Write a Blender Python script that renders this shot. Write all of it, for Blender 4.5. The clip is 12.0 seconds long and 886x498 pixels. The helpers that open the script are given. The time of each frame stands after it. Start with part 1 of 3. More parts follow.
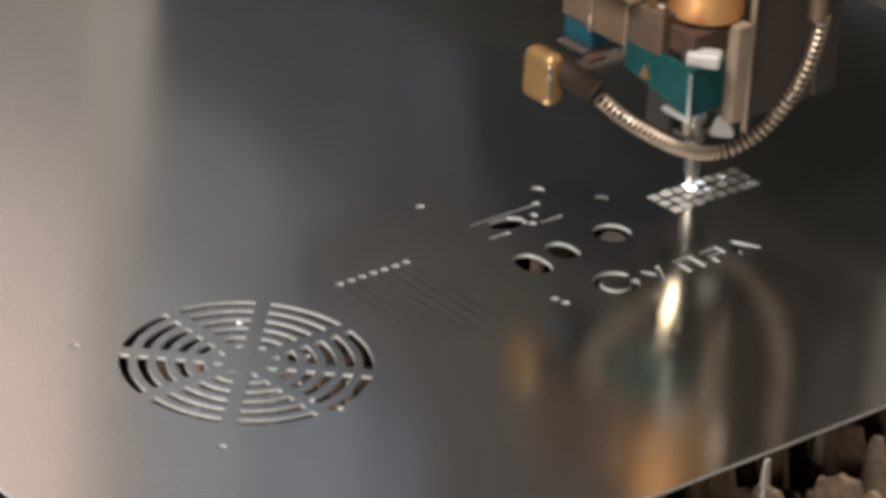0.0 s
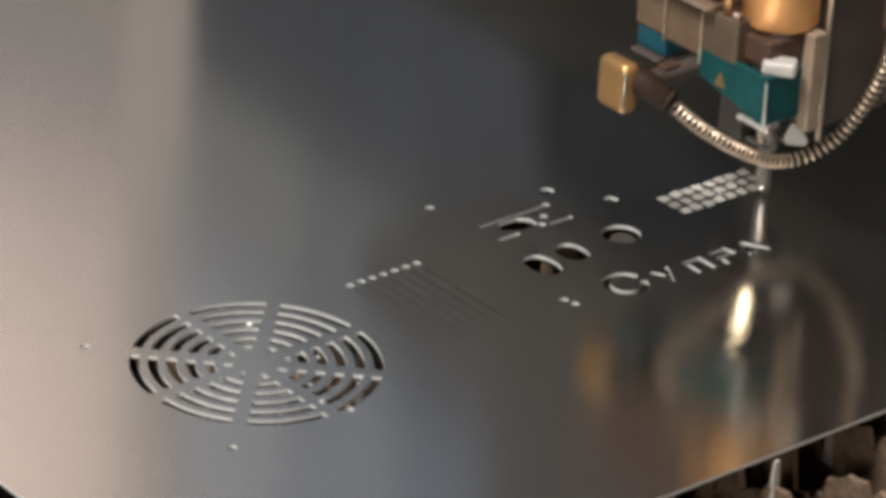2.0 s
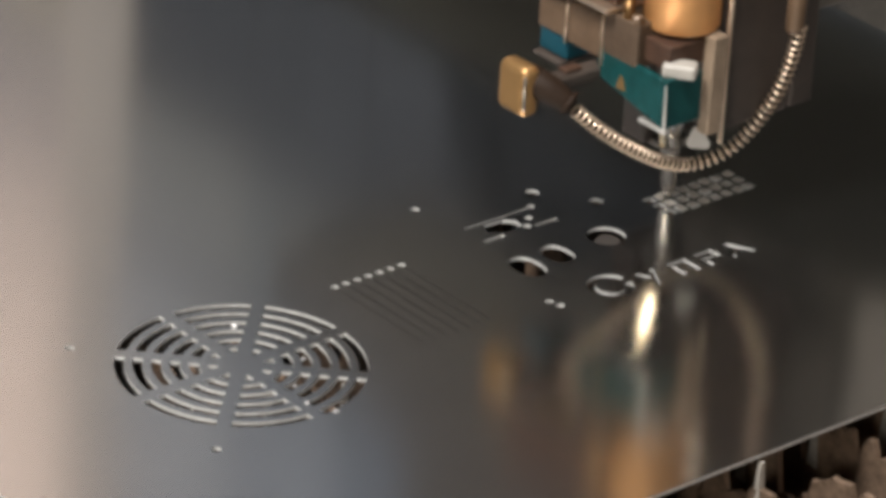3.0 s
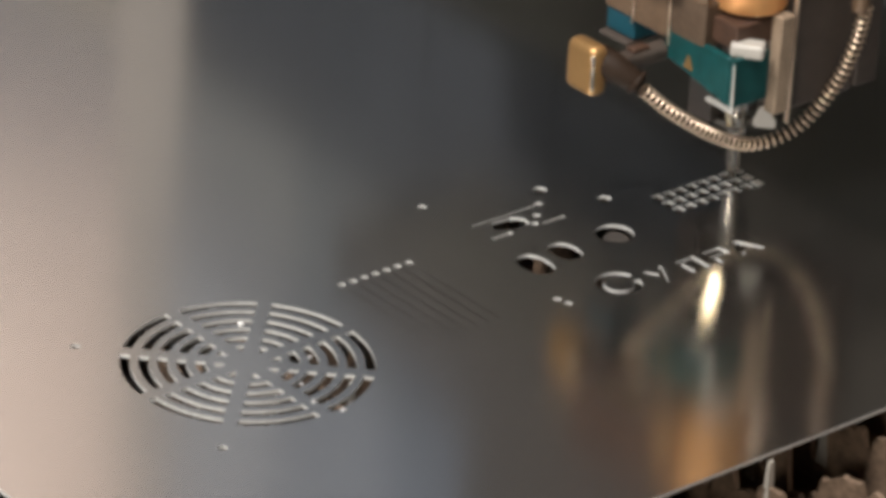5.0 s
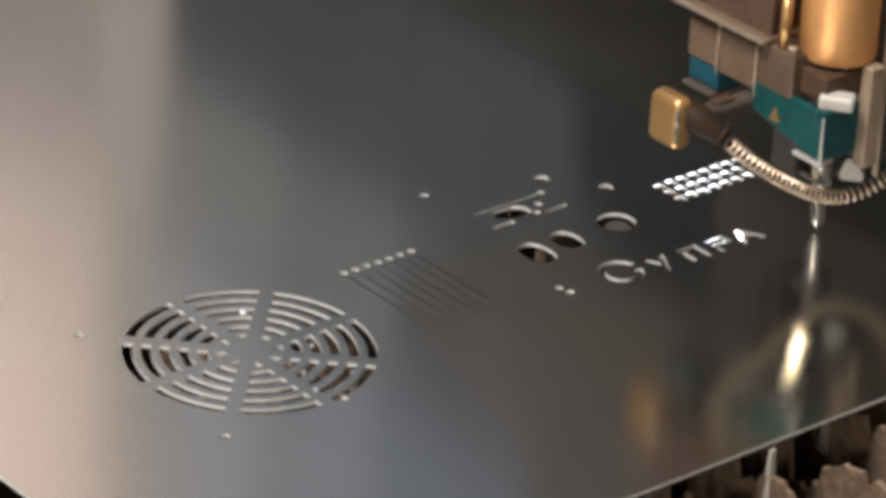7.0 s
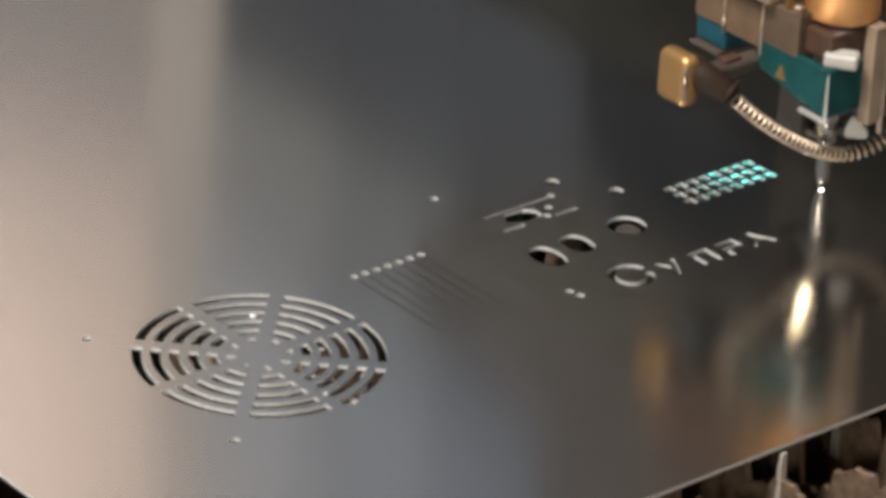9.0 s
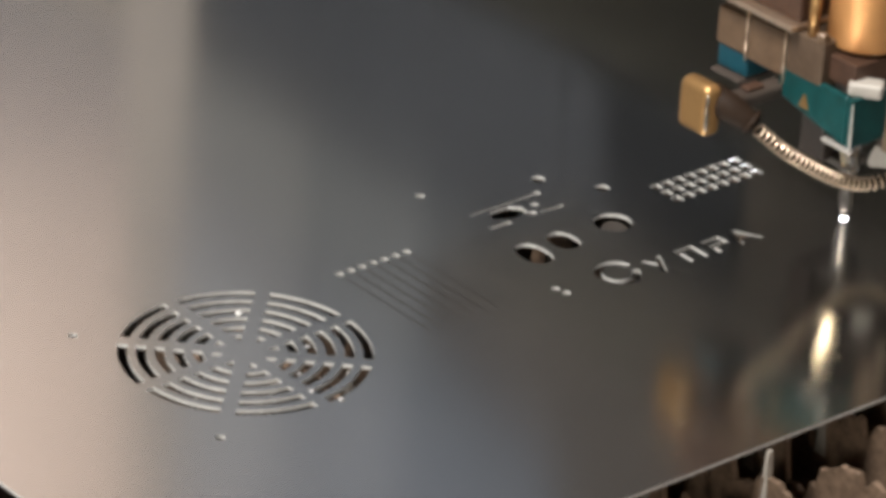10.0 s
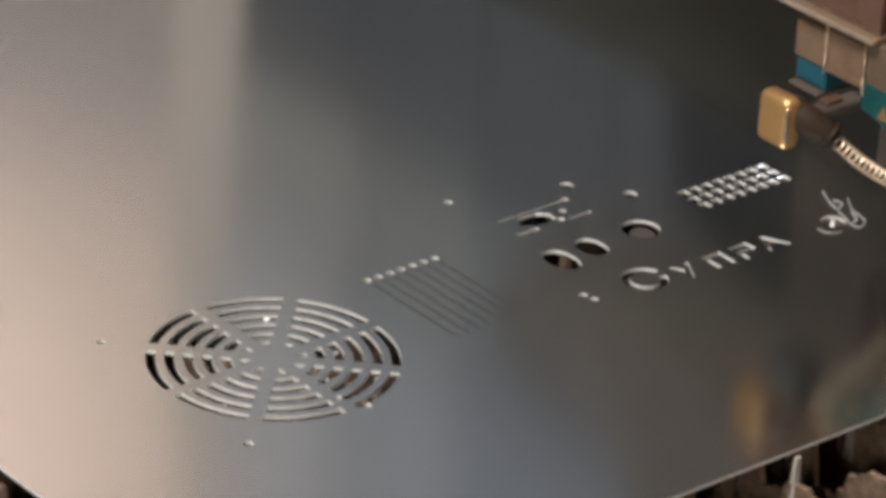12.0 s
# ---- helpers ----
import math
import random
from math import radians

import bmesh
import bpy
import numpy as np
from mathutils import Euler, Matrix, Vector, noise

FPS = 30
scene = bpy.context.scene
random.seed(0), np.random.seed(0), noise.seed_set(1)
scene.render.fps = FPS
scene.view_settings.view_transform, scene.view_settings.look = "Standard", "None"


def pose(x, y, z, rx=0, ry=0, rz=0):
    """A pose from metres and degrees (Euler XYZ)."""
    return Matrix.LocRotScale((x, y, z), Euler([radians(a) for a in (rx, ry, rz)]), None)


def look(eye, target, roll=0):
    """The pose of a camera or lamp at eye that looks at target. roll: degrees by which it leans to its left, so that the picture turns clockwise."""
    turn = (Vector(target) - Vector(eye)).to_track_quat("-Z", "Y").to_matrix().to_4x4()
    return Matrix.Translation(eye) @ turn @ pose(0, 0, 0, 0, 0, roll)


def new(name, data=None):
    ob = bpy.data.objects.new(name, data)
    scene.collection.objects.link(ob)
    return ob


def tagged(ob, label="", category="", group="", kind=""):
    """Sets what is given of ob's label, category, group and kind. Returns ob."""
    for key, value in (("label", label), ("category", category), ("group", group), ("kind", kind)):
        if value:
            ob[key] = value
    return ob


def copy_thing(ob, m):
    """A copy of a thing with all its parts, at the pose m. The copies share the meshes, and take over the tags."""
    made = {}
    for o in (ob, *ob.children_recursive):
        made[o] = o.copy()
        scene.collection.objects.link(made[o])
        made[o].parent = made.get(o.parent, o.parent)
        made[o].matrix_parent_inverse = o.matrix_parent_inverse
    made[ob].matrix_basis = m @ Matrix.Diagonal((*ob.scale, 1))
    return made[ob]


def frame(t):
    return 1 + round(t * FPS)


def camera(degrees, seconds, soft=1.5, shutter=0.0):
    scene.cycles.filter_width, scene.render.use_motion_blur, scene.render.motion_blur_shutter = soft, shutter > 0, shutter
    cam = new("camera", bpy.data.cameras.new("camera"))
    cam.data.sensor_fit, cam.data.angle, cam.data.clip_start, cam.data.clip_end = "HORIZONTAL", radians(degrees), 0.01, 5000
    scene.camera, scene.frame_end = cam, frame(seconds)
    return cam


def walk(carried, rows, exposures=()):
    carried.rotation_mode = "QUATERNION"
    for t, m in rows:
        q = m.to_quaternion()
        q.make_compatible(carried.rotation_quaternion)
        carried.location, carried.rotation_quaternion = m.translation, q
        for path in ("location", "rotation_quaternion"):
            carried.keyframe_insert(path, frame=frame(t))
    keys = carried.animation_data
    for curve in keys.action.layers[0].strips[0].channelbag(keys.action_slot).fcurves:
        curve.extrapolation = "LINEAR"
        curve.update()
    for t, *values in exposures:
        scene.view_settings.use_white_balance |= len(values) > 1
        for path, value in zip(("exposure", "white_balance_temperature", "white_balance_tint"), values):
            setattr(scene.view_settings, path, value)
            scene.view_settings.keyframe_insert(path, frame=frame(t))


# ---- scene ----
MM = 0.001
# ---- camera and its walk ----
cam = camera(12.0, 12.0, soft=4.5, shutter=0.3)
EYE_BASE = pose(-0.970, -1.242, 0.8645, 62.75, 0, -41.0) @ pose(0, 0, 0, 0, 0, 3.25)


def shaken(right, down, closer):
    """The hand-held camera: small turns (in thousandths of the lens's focal length) about one standing place."""
    return EYE_BASE @ pose(0, 0, -closer, math.degrees(down * MM), math.degrees(right * MM), 0)


CAMERA_ROWS = [
    (0.0, 0.75, 2.62, -0.005), (0.1, -0.49, 2.54, -0.0051), (0.2, -0.49, 3.13, -0.0054), (0.3, 2.54, 1.95, -0.0056), (0.4, 7.37, 1.35, -0.0059),
    (0.5, 7.24, -0.36, -0.006), (0.6, 7.37, -1.02, -0.006), (0.7, 0.72, -1.02, -0.006), (0.8, -0.79, 0.76, -0.006), (0.9, 1.63, -0.13, -0.006),
    (1.0, -0.57, 1.21, -0.006), (1.1, -0.49, 0.47, -0.006), (1.2, 1.63, 0.47, -0.006), (1.3, 4.65, 0.47, -0.006), (1.4, 7.98, -0.13, -0.006),
    (1.5, 6.11, 0.01, -0.006), (1.6, 4.35, 2.24, -0.0062), (1.7, 3.44, 2.24, -0.0067), (1.8, 3.14, 2.24, -0.0073), (1.9, 4.65, 2.24, -0.0078),
    (2.0, 3.08, 2.9, -0.008), (2.1, 7.37, 1.35, -0.008), (2.2, 7.68, 1.35, -0.008), (2.3, 3.14, 1.35, -0.008), (2.4, 5.86, 2.24, -0.008),
    (2.5, 2.45, 3.63, -0.008), (2.6, 0.12, 2.84, -0.0079), (2.7, -0.18, 2.84, -0.0076), (2.8, 0.12, 2.84, -0.0074), (2.9, 0.12, 2.24, -0.0071),
    (3.0, -0.49, 3.31, -0.007), (3.2, -0.18, 2.84, -0.0059), (3.4, 0.12, 3.13, -0.0043), (3.5, -0.6, 2.72, -0.004), (3.7, 0.56, 3.19, -0.003),
    (4.5, 1.2, 2.9, 0.0), (5.3, 1.26, 2.36, 0.003), (5.5, -0.12, 1.3, 0.001), (6.0, 0.99, 0.92, 0.001), (6.3, 0.0, 0.0, 0.0),
    (6.5, 0.32, 0.32, 0.0), (7.0, 1.75, 0.04, 0.0), (7.2, 1.65, 0.36, 0.0), (8.0, 3.2, 0.7, 0.003), (8.8, 4.4, 0.85, 0.004),
    (9.0, 4.15, 0.86, 0.004), (9.5, 3.42, 0.35, 0.006), (10.0, 0.83, 0.19, 0.006), (10.5, 3.23, 0.95, 0.006), (11.0, 2.58, 1.53, 0.006),
    (11.5, 7.65, 1.8, 0.002), (12.0, 7.44, 1.7, 0.004)]
walk(cam, [(t, shaken(a, b, c)) for t, a, b, c in CAMERA_ROWS], exposures=[(0.0, -0.04, 6320, 10), (3.5, -0.04, 6320, 10), (6.0, 0.04, 6430, 10), (12.0, 0.04, 6430, 10)])

# ---- world and large lights ----
world = bpy.data.worlds.new("world")
scene.world = world
world.use_nodes = True
world.node_tree.nodes["Background"].inputs[0].default_value = (0.5, 0.6, 0.8, 1)
world.node_tree.nodes["Background"].inputs[1].default_value = 0.02
scene.view_settings.exposure = 0.0

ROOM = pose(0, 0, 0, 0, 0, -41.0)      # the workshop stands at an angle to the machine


def area_lamp(name, place, target, size, power, colour):
    data = bpy.data.lights.new(name, "AREA")
    data.shape, data.size, data.size_y = "RECTANGLE", size[0], size[1]
    data.energy, data.color = power, colour
    ob = new(name, data)
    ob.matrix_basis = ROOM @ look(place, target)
    return ob


# hanging work lamp behind the camera's left shoulder, and an added unseen light that washes the far wall
area_lamp("work_lamp_light", (-0.85, -1.00, 2.75), (0.2, 0.2, 0.0), (0.9, 0.9), 180, (1.0, 0.94, 0.88))
# added low light without a known source: feeds the streak and the head's front
area_lamp("streak_light", (-0.57, -2.40, 0.76), (0.2, 0.2, 0.1), (0.40, 0.40), 16, (1.0, 0.92, 0.79))
area_lamp("wall_wash_light", (-1.45, 3.2, 2.93), (-1.45, 4.0, 2.0), (0.9, 0.3), 48, (1.0, 0.91, 0.87))

# ---- materials ----


def material(name, colour, rough=0.5, metal=0.0, vary=0.15, scale=80.0, bump=0.1, stretch=(1, 1, 1), emit=None, fine=6.0, coat=0.0):
    """Principled surface with colour and roughness varied at two scales and a fine relief."""
    mat = bpy.data.materials.new(name)
    mat.use_nodes = True
    n, l = mat.node_tree.nodes, mat.node_tree.links
    b = n["Principled BSDF"]
    b.inputs["Metallic"].default_value = metal
    b.inputs["Coat Weight"].default_value = coat
    if emit:
        b.inputs["Base Color"].default_value = (*colour, 1)
        b.inputs["Emission Color"].default_value = (*emit[:3], 1)
        b.inputs["Emission Strength"].default_value = emit[3]
        return mat
    co, mp = n.new("ShaderNodeTexCoord"), n.new("ShaderNodeMapping")
    mp.inputs["Scale"].default_value = stretch
    l.new(co.outputs["Object"], mp.inputs["Vector"])
    big, small = n.new("ShaderNodeTexNoise"), n.new("ShaderNodeTexNoise")
    big.inputs["Scale"].default_value, small.inputs["Scale"].default_value = scale, scale * fine
    big.inputs["Detail"].default_value, small.inputs["Detail"].default_value = 4, 3
    for tex in (big, small):
        l.new(mp.outputs["Vector"], tex.inputs["Vector"])
    mix = n.new("ShaderNodeMath")
    mix.operation = "MULTIPLY_ADD"
    mix.inputs[1].default_value = 0.4
    l.new(small.outputs["Fac"], mix.inputs[0])
    half = n.new("ShaderNodeMath")
    half.operation = "MULTIPLY"
    half.inputs[1].default_value = 0.6
    l.new(big.outputs["Fac"], half.inputs[0])
    l.new(half.outputs[0], mix.inputs[2])
    ramp = n.new("ShaderNodeValToRGB")
    ramp.color_ramp.elements[0].position, ramp.color_ramp.elements[1].position = 0.3, 0.7
    ramp.color_ramp.elements[0].color = (*[c * (1 - vary) for c in colour], 1)
    ramp.color_ramp.elements[1].color = (*[min(1, c * (1 + vary)) for c in colour], 1)
    l.new(mix.outputs[0], ramp.inputs["Fac"])
    l.new(ramp.outputs["Color"], b.inputs["Base Color"])
    rr = n.new("ShaderNodeMapRange")
    rr.inputs["To Min"].default_value, rr.inputs["To Max"].default_value = rough * (1 - vary), min(1, rough * (1 + vary))
    l.new(mix.outputs[0], rr.inputs["Value"])
    l.new(rr.outputs["Result"], b.inputs["Roughness"])
    if bump:
        bp = n.new("ShaderNodeBump")
        bp.inputs["Strength"].default_value, bp.inputs["Distance"].default_value = bump, 0.0004
        l.new(small.outputs["Fac"], bp.inputs["Height"])
        l.new(bp.outputs["Normal"], b.inputs["Normal"])
    return mat


STEEL = material("rolled stainless steel", (0.60, 0.60, 0.59), 0.168, 1.0, 0.03, 5, 0.0, (1, 1, 1), fine=5)

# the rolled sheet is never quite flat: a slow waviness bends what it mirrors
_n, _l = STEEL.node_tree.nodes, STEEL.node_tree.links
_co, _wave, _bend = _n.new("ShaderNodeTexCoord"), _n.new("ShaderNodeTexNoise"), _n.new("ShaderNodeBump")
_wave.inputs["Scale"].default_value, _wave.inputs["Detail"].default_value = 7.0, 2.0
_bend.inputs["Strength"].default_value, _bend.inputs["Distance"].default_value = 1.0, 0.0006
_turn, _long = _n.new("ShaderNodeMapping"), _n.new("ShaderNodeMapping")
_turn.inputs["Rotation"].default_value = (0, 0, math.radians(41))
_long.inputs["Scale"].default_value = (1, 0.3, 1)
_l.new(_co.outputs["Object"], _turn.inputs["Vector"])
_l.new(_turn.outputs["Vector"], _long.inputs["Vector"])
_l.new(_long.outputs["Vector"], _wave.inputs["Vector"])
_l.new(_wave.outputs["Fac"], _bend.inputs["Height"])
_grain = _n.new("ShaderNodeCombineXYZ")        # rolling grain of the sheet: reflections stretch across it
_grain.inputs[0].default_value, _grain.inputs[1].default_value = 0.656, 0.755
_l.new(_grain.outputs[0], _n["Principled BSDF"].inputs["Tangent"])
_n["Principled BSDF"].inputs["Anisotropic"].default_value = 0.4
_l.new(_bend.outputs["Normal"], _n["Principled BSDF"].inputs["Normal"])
CUT = material("fresh cut steel", (0.82, 0.80, 0.77), 0.45, 0.3, 0.25, 300, 0.3)
KERF = material("dark kerf wall", (0.045, 0.040, 0.036), 0.7, 0.2, 0.3, 300, 0.2)
SLUG = material("scorched steel slug", (0.62, 0.58, 0.52), 0.6, 0.0, 0.45, 350, 0.6)
BRASS = material("brass", (0.42, 0.245, 0.098), 0.36, 0.75, 0.12, 60, 0.05)
COPPER = material("polished orange brass", (0.74, 0.38, 0.14), 0.50, 0.5, 0.06, 40, 0.03)
CHROME = material("bright steel hose", (0.74, 0.59, 0.44), 0.30, 0.9, 0.1, 120, 0.05)
MIRROR = material("polished chrome", (0.90, 0.83, 0.70), 0.12, 1.0, 0.05, 90, 0.02)
POLISHED = material("polished warm steel", (0.88, 0.76, 0.56), 0.14, 1.0, 0.05, 90, 0.02)
GREY = material("grey machined metal", (0.62, 0.60, 0.56), 0.40, 0.7, 0.15, 90, 0.1)
WHITE = material("white plastic", (0.38, 0.355, 0.315), 0.45, 0.0, 0.08, 60, 0.05)
TEAL = material("teal anodised block", (0.005, 0.058, 0.058), 0.34, 0.2, 0.5, 28, 0.05)
BLUE = material("blue anodised block", (0.006, 0.062, 0.088), 0.35, 0.2, 0.2, 60, 0.05)
TAN = material("tan ceramic block", (0.13, 0.082, 0.048), 0.45, 0.2, 0.25, 70, 0.1)
TAUPE = material("taupe machined block", (0.115, 0.078, 0.052), 0.42, 0.3, 0.25, 70, 0.1)
SATIN = material("satin grey nozzle metal", (0.72, 0.67, 0.60), 0.22, 1.0, 0.15, 90, 0.05)
BEIGE = material("beige painted arm", (0.29, 0.215, 0.15), 0.4, 0.2, 0.25, 70, 0.1)
SOOT = material("sooty brown-black housing", (0.054, 0.041, 0.033), 0.5, 0.0, 0.3, 40, 0.1)
BROWN = material("dark red-brown block", (0.074, 0.040, 0.026), 0.45, 0.2, 0.3, 70, 0.1)
COVER = material("grey-brown cover paint", (0.048, 0.042, 0.037), 0.6, 0.0, 0.2, 8, 0.05)
UNDERSIDE = material("grey-brown lightened underside", (0.155, 0.141, 0.124), 0.6, 0.0, 0.2, 8, 0.05)
DARK = material("dark housing paint", (0.118, 0.104, 0.088), 0.5, 0.0, 0.3, 40, 0.1)
DARKRUBBER = material("dark brown elbow", (0.022, 0.013, 0.008), 0.55, 0.0, 0.25, 80, 0.1)
DARKRUBBER.node_tree.nodes["Principled BSDF"].inputs["Specular IOR Level"].default_value = 0.15
# gantry front tones: its light falloff is put into these stepped colours
MIDPANEL = material("grey shading tone", (0.086, 0.096, 0.106), 0.6, 0.0, 0.2, 6, 0.05)
STEPPANEL = material("middle grey shading tone", (0.122, 0.130, 0.136), 0.6, 0.0, 0.2, 6, 0.05)
STEPCOVER = material("grey-blue shading tone", (0.175, 0.192, 0.222), 0.6, 0.0, 0.2, 6, 0.05)
CLEARPANEL = material("clear grey shading tone", (0.165, 0.168, 0.168), 0.6, 0.0, 0.2, 6, 0.05)
PANEL = material("blue-grey shading tone", (0.036, 0.041, 0.049), 0.6, 0.0, 0.2, 6, 0.05)
PALE = material("pale blue-grey shading tone", (0.108, 0.126, 0.158), 0.6, 0.0, 0.2, 6, 0.05)
LIGHTCOVER = material("light grey shading tone", (0.25, 0.262, 0.285), 0.6, 0.0, 0.2, 6, 0.05)
CAP = material("grey-beige shading tone", (0.30, 0.275, 0.25), 0.6, 0.0, 0.15, 6, 0.05)
EDGE = material("brown-grey shading tone", (0.195, 0.184, 0.164), 0.6, 0.0, 0.2, 6, 0.05)
BEAM = material("olive gantry paint", (0.19, 0.18, 0.15), 0.6, 0.0, 0.15, 12, 0.05)
SLATS = material("scorched rusty slat steel", (0.21, 0.145, 0.10), 0.5, 0.4, 0.6, 60, 0.5)
TOOTH = material("worn tooth steel", (0.56, 0.52, 0.46), 0.4, 0.5, 0.4, 90, 0.3)
CRUST = material("grey slag crust", (0.33, 0.325, 0.32), 0.5, 0.3, 0.4, 500, 0.6)
BED = material("sooty bed steel", (0.035, 0.028, 0.023), 0.7, 0.1, 0.4, 20, 0.2)
JET = material("molten spray", (1, 1, 1), emit=(0.76, 0.86, 1.0, 700))
SPARK = material("laser spark", (1, 1, 1), emit=(0.85, 0.9, 1.0, 90))
WALL = material("grey-blue wall paint", (0.13, 0.145, 0.16), 0.8, 0.0, 0.15, 1.5, 0.05)
PLASTER = material("warm beige plaster", (0.63, 0.52, 0.445), 0.8, 0.0, 0.12, 2.5, 0.05)
PALEWALL = material("pale wall paint", (0.52, 0.55, 0.60), 0.8, 0.0, 0.12, 1.5, 0.05)
CEIL = material("ceiling paint", (0.55, 0.58, 0.62), 0.8, 0.0, 0.1, 1.5, 0.05)
CONCRETE = material("workshop concrete floor", (0.20, 0.19, 0.18), 0.75, 0.0, 0.3, 3, 0.1)

# ---- mesh helpers ----


def part(name, bm, mat, parent=None, label="", smooth=False):
    me = bpy.data.meshes.new(name)
    bm.normal_update()
    bm.to_mesh(me)
    bm.free()
    me.materials.append(mat)
    if smooth:
        for p in me.polygons:
            p.use_smooth = True
    ob = new(name, me)
    if parent:
        ob.parent = parent
    if label:
        ob["label"] = label
    return ob


def box_bm(x0, x1, y0, y1, z0, z1, bevel=0.6, segments=2):
    """A bevelled block, in millimetres."""
    bm = bmesh.new()
    bmesh.ops.create_cube(bm, size=1.0)
    for v in bm.verts:
        v.co = Vector(((x0 + x1) / 2 + v.co.x * (x1 - x0), (y0 + y1) / 2 + v.co.y * (y1 - y0), (z0 + z1) / 2 + v.co.z * (z1 - z0))) * MM
    if bevel:
        bmesh.ops.bevel(bm, geom=bm.edges[:], offset=bevel * MM, segments=segments, affect="EDGES", profile=0.5)
    return bm


def lathe_bm(profile, centre=(0, 0), sides=40):
    """A turned body about a vertical axis; profile: (radius, height) in millimetres."""
    bm = bmesh.new()
    rings = []
    for r, z in profile:
        rings.append([bm.verts.new(((centre[0] + r * math.cos(2 * math.pi * i / sides)) * MM, (centre[1] + r * math.sin(2 * math.pi * i / sides)) * MM, z * MM)) for i in range(sides)])
    for a, b in zip(rings, rings[1:]):
        for i in range(sides):
            bm.faces.new((a[i], a[(i + 1) % sides], b[(i + 1) % sides], b[i]))
    bm.faces.new(rings[0][::-1])
    bm.faces.new(rings[-1])
    bmesh.ops.recalc_face_normals(bm, faces=bm.faces)
    return bm


def tube_bm(points, radii, sides=14):
    """A pipe along points (millimetres), with a radius at each."""
    bm = bmesh.new()
    pts = [Vector(p) for p in points]
    rings = []
    side = None
    for i, p in enumerate(pts):
        d = (pts[min(i + 1, len(pts) - 1)] - pts[max(i - 1, 0)]).normalized()
        if side is None:
            side = d.orthogonal().normalized()
        side = (side - d * side.dot(d)).normalized()
        up = d.cross(side)
        rings.append([bm.verts.new((p + radii[i] * (math.cos(a) * side + math.sin(a) * up)) * MM) for a in (2 * math.pi * k / sides for k in range(sides))])
    for a, b in zip(rings, rings[1:]):
        for i in range(sides):
            bm.faces.new((a[i], a[(i + 1) % sides], b[(i + 1) % sides], b[i]))
    bm.faces.new(rings[0][::-1])
    bm.faces.new(rings[-1])
    bmesh.ops.recalc_face_normals(bm, faces=bm.faces)
    return bm


def spline(points, steps):
    """Points of a smooth curve through the given ones, at even distances."""
    p = [Vector(q) for q in points]
    p = [2 * p[0] - p[1]] + p + [2 * p[-1] - p[-2]]
    dense = []
    for i in range(1, len(p) - 2):
        for k in range(24):
            t = k / 24
            dense.append(0.5 * (2 * p[i] + (p[i + 1] - p[i - 1]) * t + (2 * p[i - 1] - 5 * p[i] + 4 * p[i + 1] - p[i + 2]) * t * t
                                + (3 * p[i] - p[i - 1] - 3 * p[i + 1] + p[i + 2]) * t ** 3))
    dense.append(p[-2])
    run = [0.0]
    for a, b in zip(dense, dense[1:]):
        run.append(run[-1] + (b - a).length)
    out, j = [], 0
    for k in range(steps):
        s = run[-1] * k / (steps - 1)
        while j < len(run) - 2 and run[j + 1] < s:
            j += 1
        f = (s - run[j]) / max(1e-9, run[j + 1] - run[j])
        out.append(dense[j].lerp(dense[j + 1], f))
    return out


def empty(name, label, category, group=""):
    ob = new(name)
    ob.empty_display_size = 0.02
    return tagged(ob, label, category, group)


# ---- the workshop: plain walls that close the place ----


def room_box(name, r0, r1, a0, a1, z0, z1, mat):
    """A block of the building; r to the side, a ahead, in metres in the workshop's own square."""
    ob = part(name, box_bm(r0 * 1000, r1 * 1000, a0 * 1000, a1 * 1000, z0 * 1000, z1 * 1000, 0), mat)
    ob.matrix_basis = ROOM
    return tagged(ob, kind="structure")


FLOOR_Z, CEIL_Z, FAR = -0.9, 3.0, 4.0
room_box("floor", -4, 4, -4, FAR + 0.2, FLOOR_Z - 0.1, FLOOR_Z, CONCRETE)
room_box("ceiling", -4, 4, -4, FAR + 0.2, CEIL_Z, CEIL_Z + 0.1, CEIL)
room_box("wall_west", -4.2, -4, -4, FAR + 0.2, FLOOR_Z, CEIL_Z, PALEWALL)
room_box("wall_east", 4, 4.2, -4, FAR + 0.2, FLOOR_Z, CEIL_Z, PALEWALL)
room_box("wall_south", -4.2, 4.2, -4.2, -4, FLOOR_Z, CEIL_Z, PALEWALL)
room_box("wall_north", -4, 4, FAR, FAR + 0.2, 1.90, CEIL_Z, PLASTER)
# below 1.9 m the far wall is a darker grey-blue
room_box("wall_north_lower", -4, 4, FAR - 0.02, FAR + 0.2, FLOOR_Z, 1.90, WALL)

# ---- machine bed ----
SHEET_T = 1.6          # sheet thickness, mm
X0, Y0 = -146.0, -184.0   # near corner of the sheet
bed = empty("machine_bed", "sooty dark steel bed of a laser cutting machine", "machine")
part("tray", box_bm(-420, 1000, -560, 900, -130, -120, 2), BED, bed)
for nm, b in (("side_wall", (-440, -420, -560, 900)), ("side_wall", (1000, 1020, -560, 900)), ("end_wall", (-440, 1020, -580, -560)), ("end_wall", (-440, 1020, 900, 920))):
    part(nm, box_bm(b[0], b[1], b[2], b[3], -130, -30, 2), BED, bed)
for x in (-400, 980):
    for y in (-540, 880):
        part("leg", box_bm(x - 30, x + 30, y - 30, y + 30, -900, -130, 2), BED, bed)


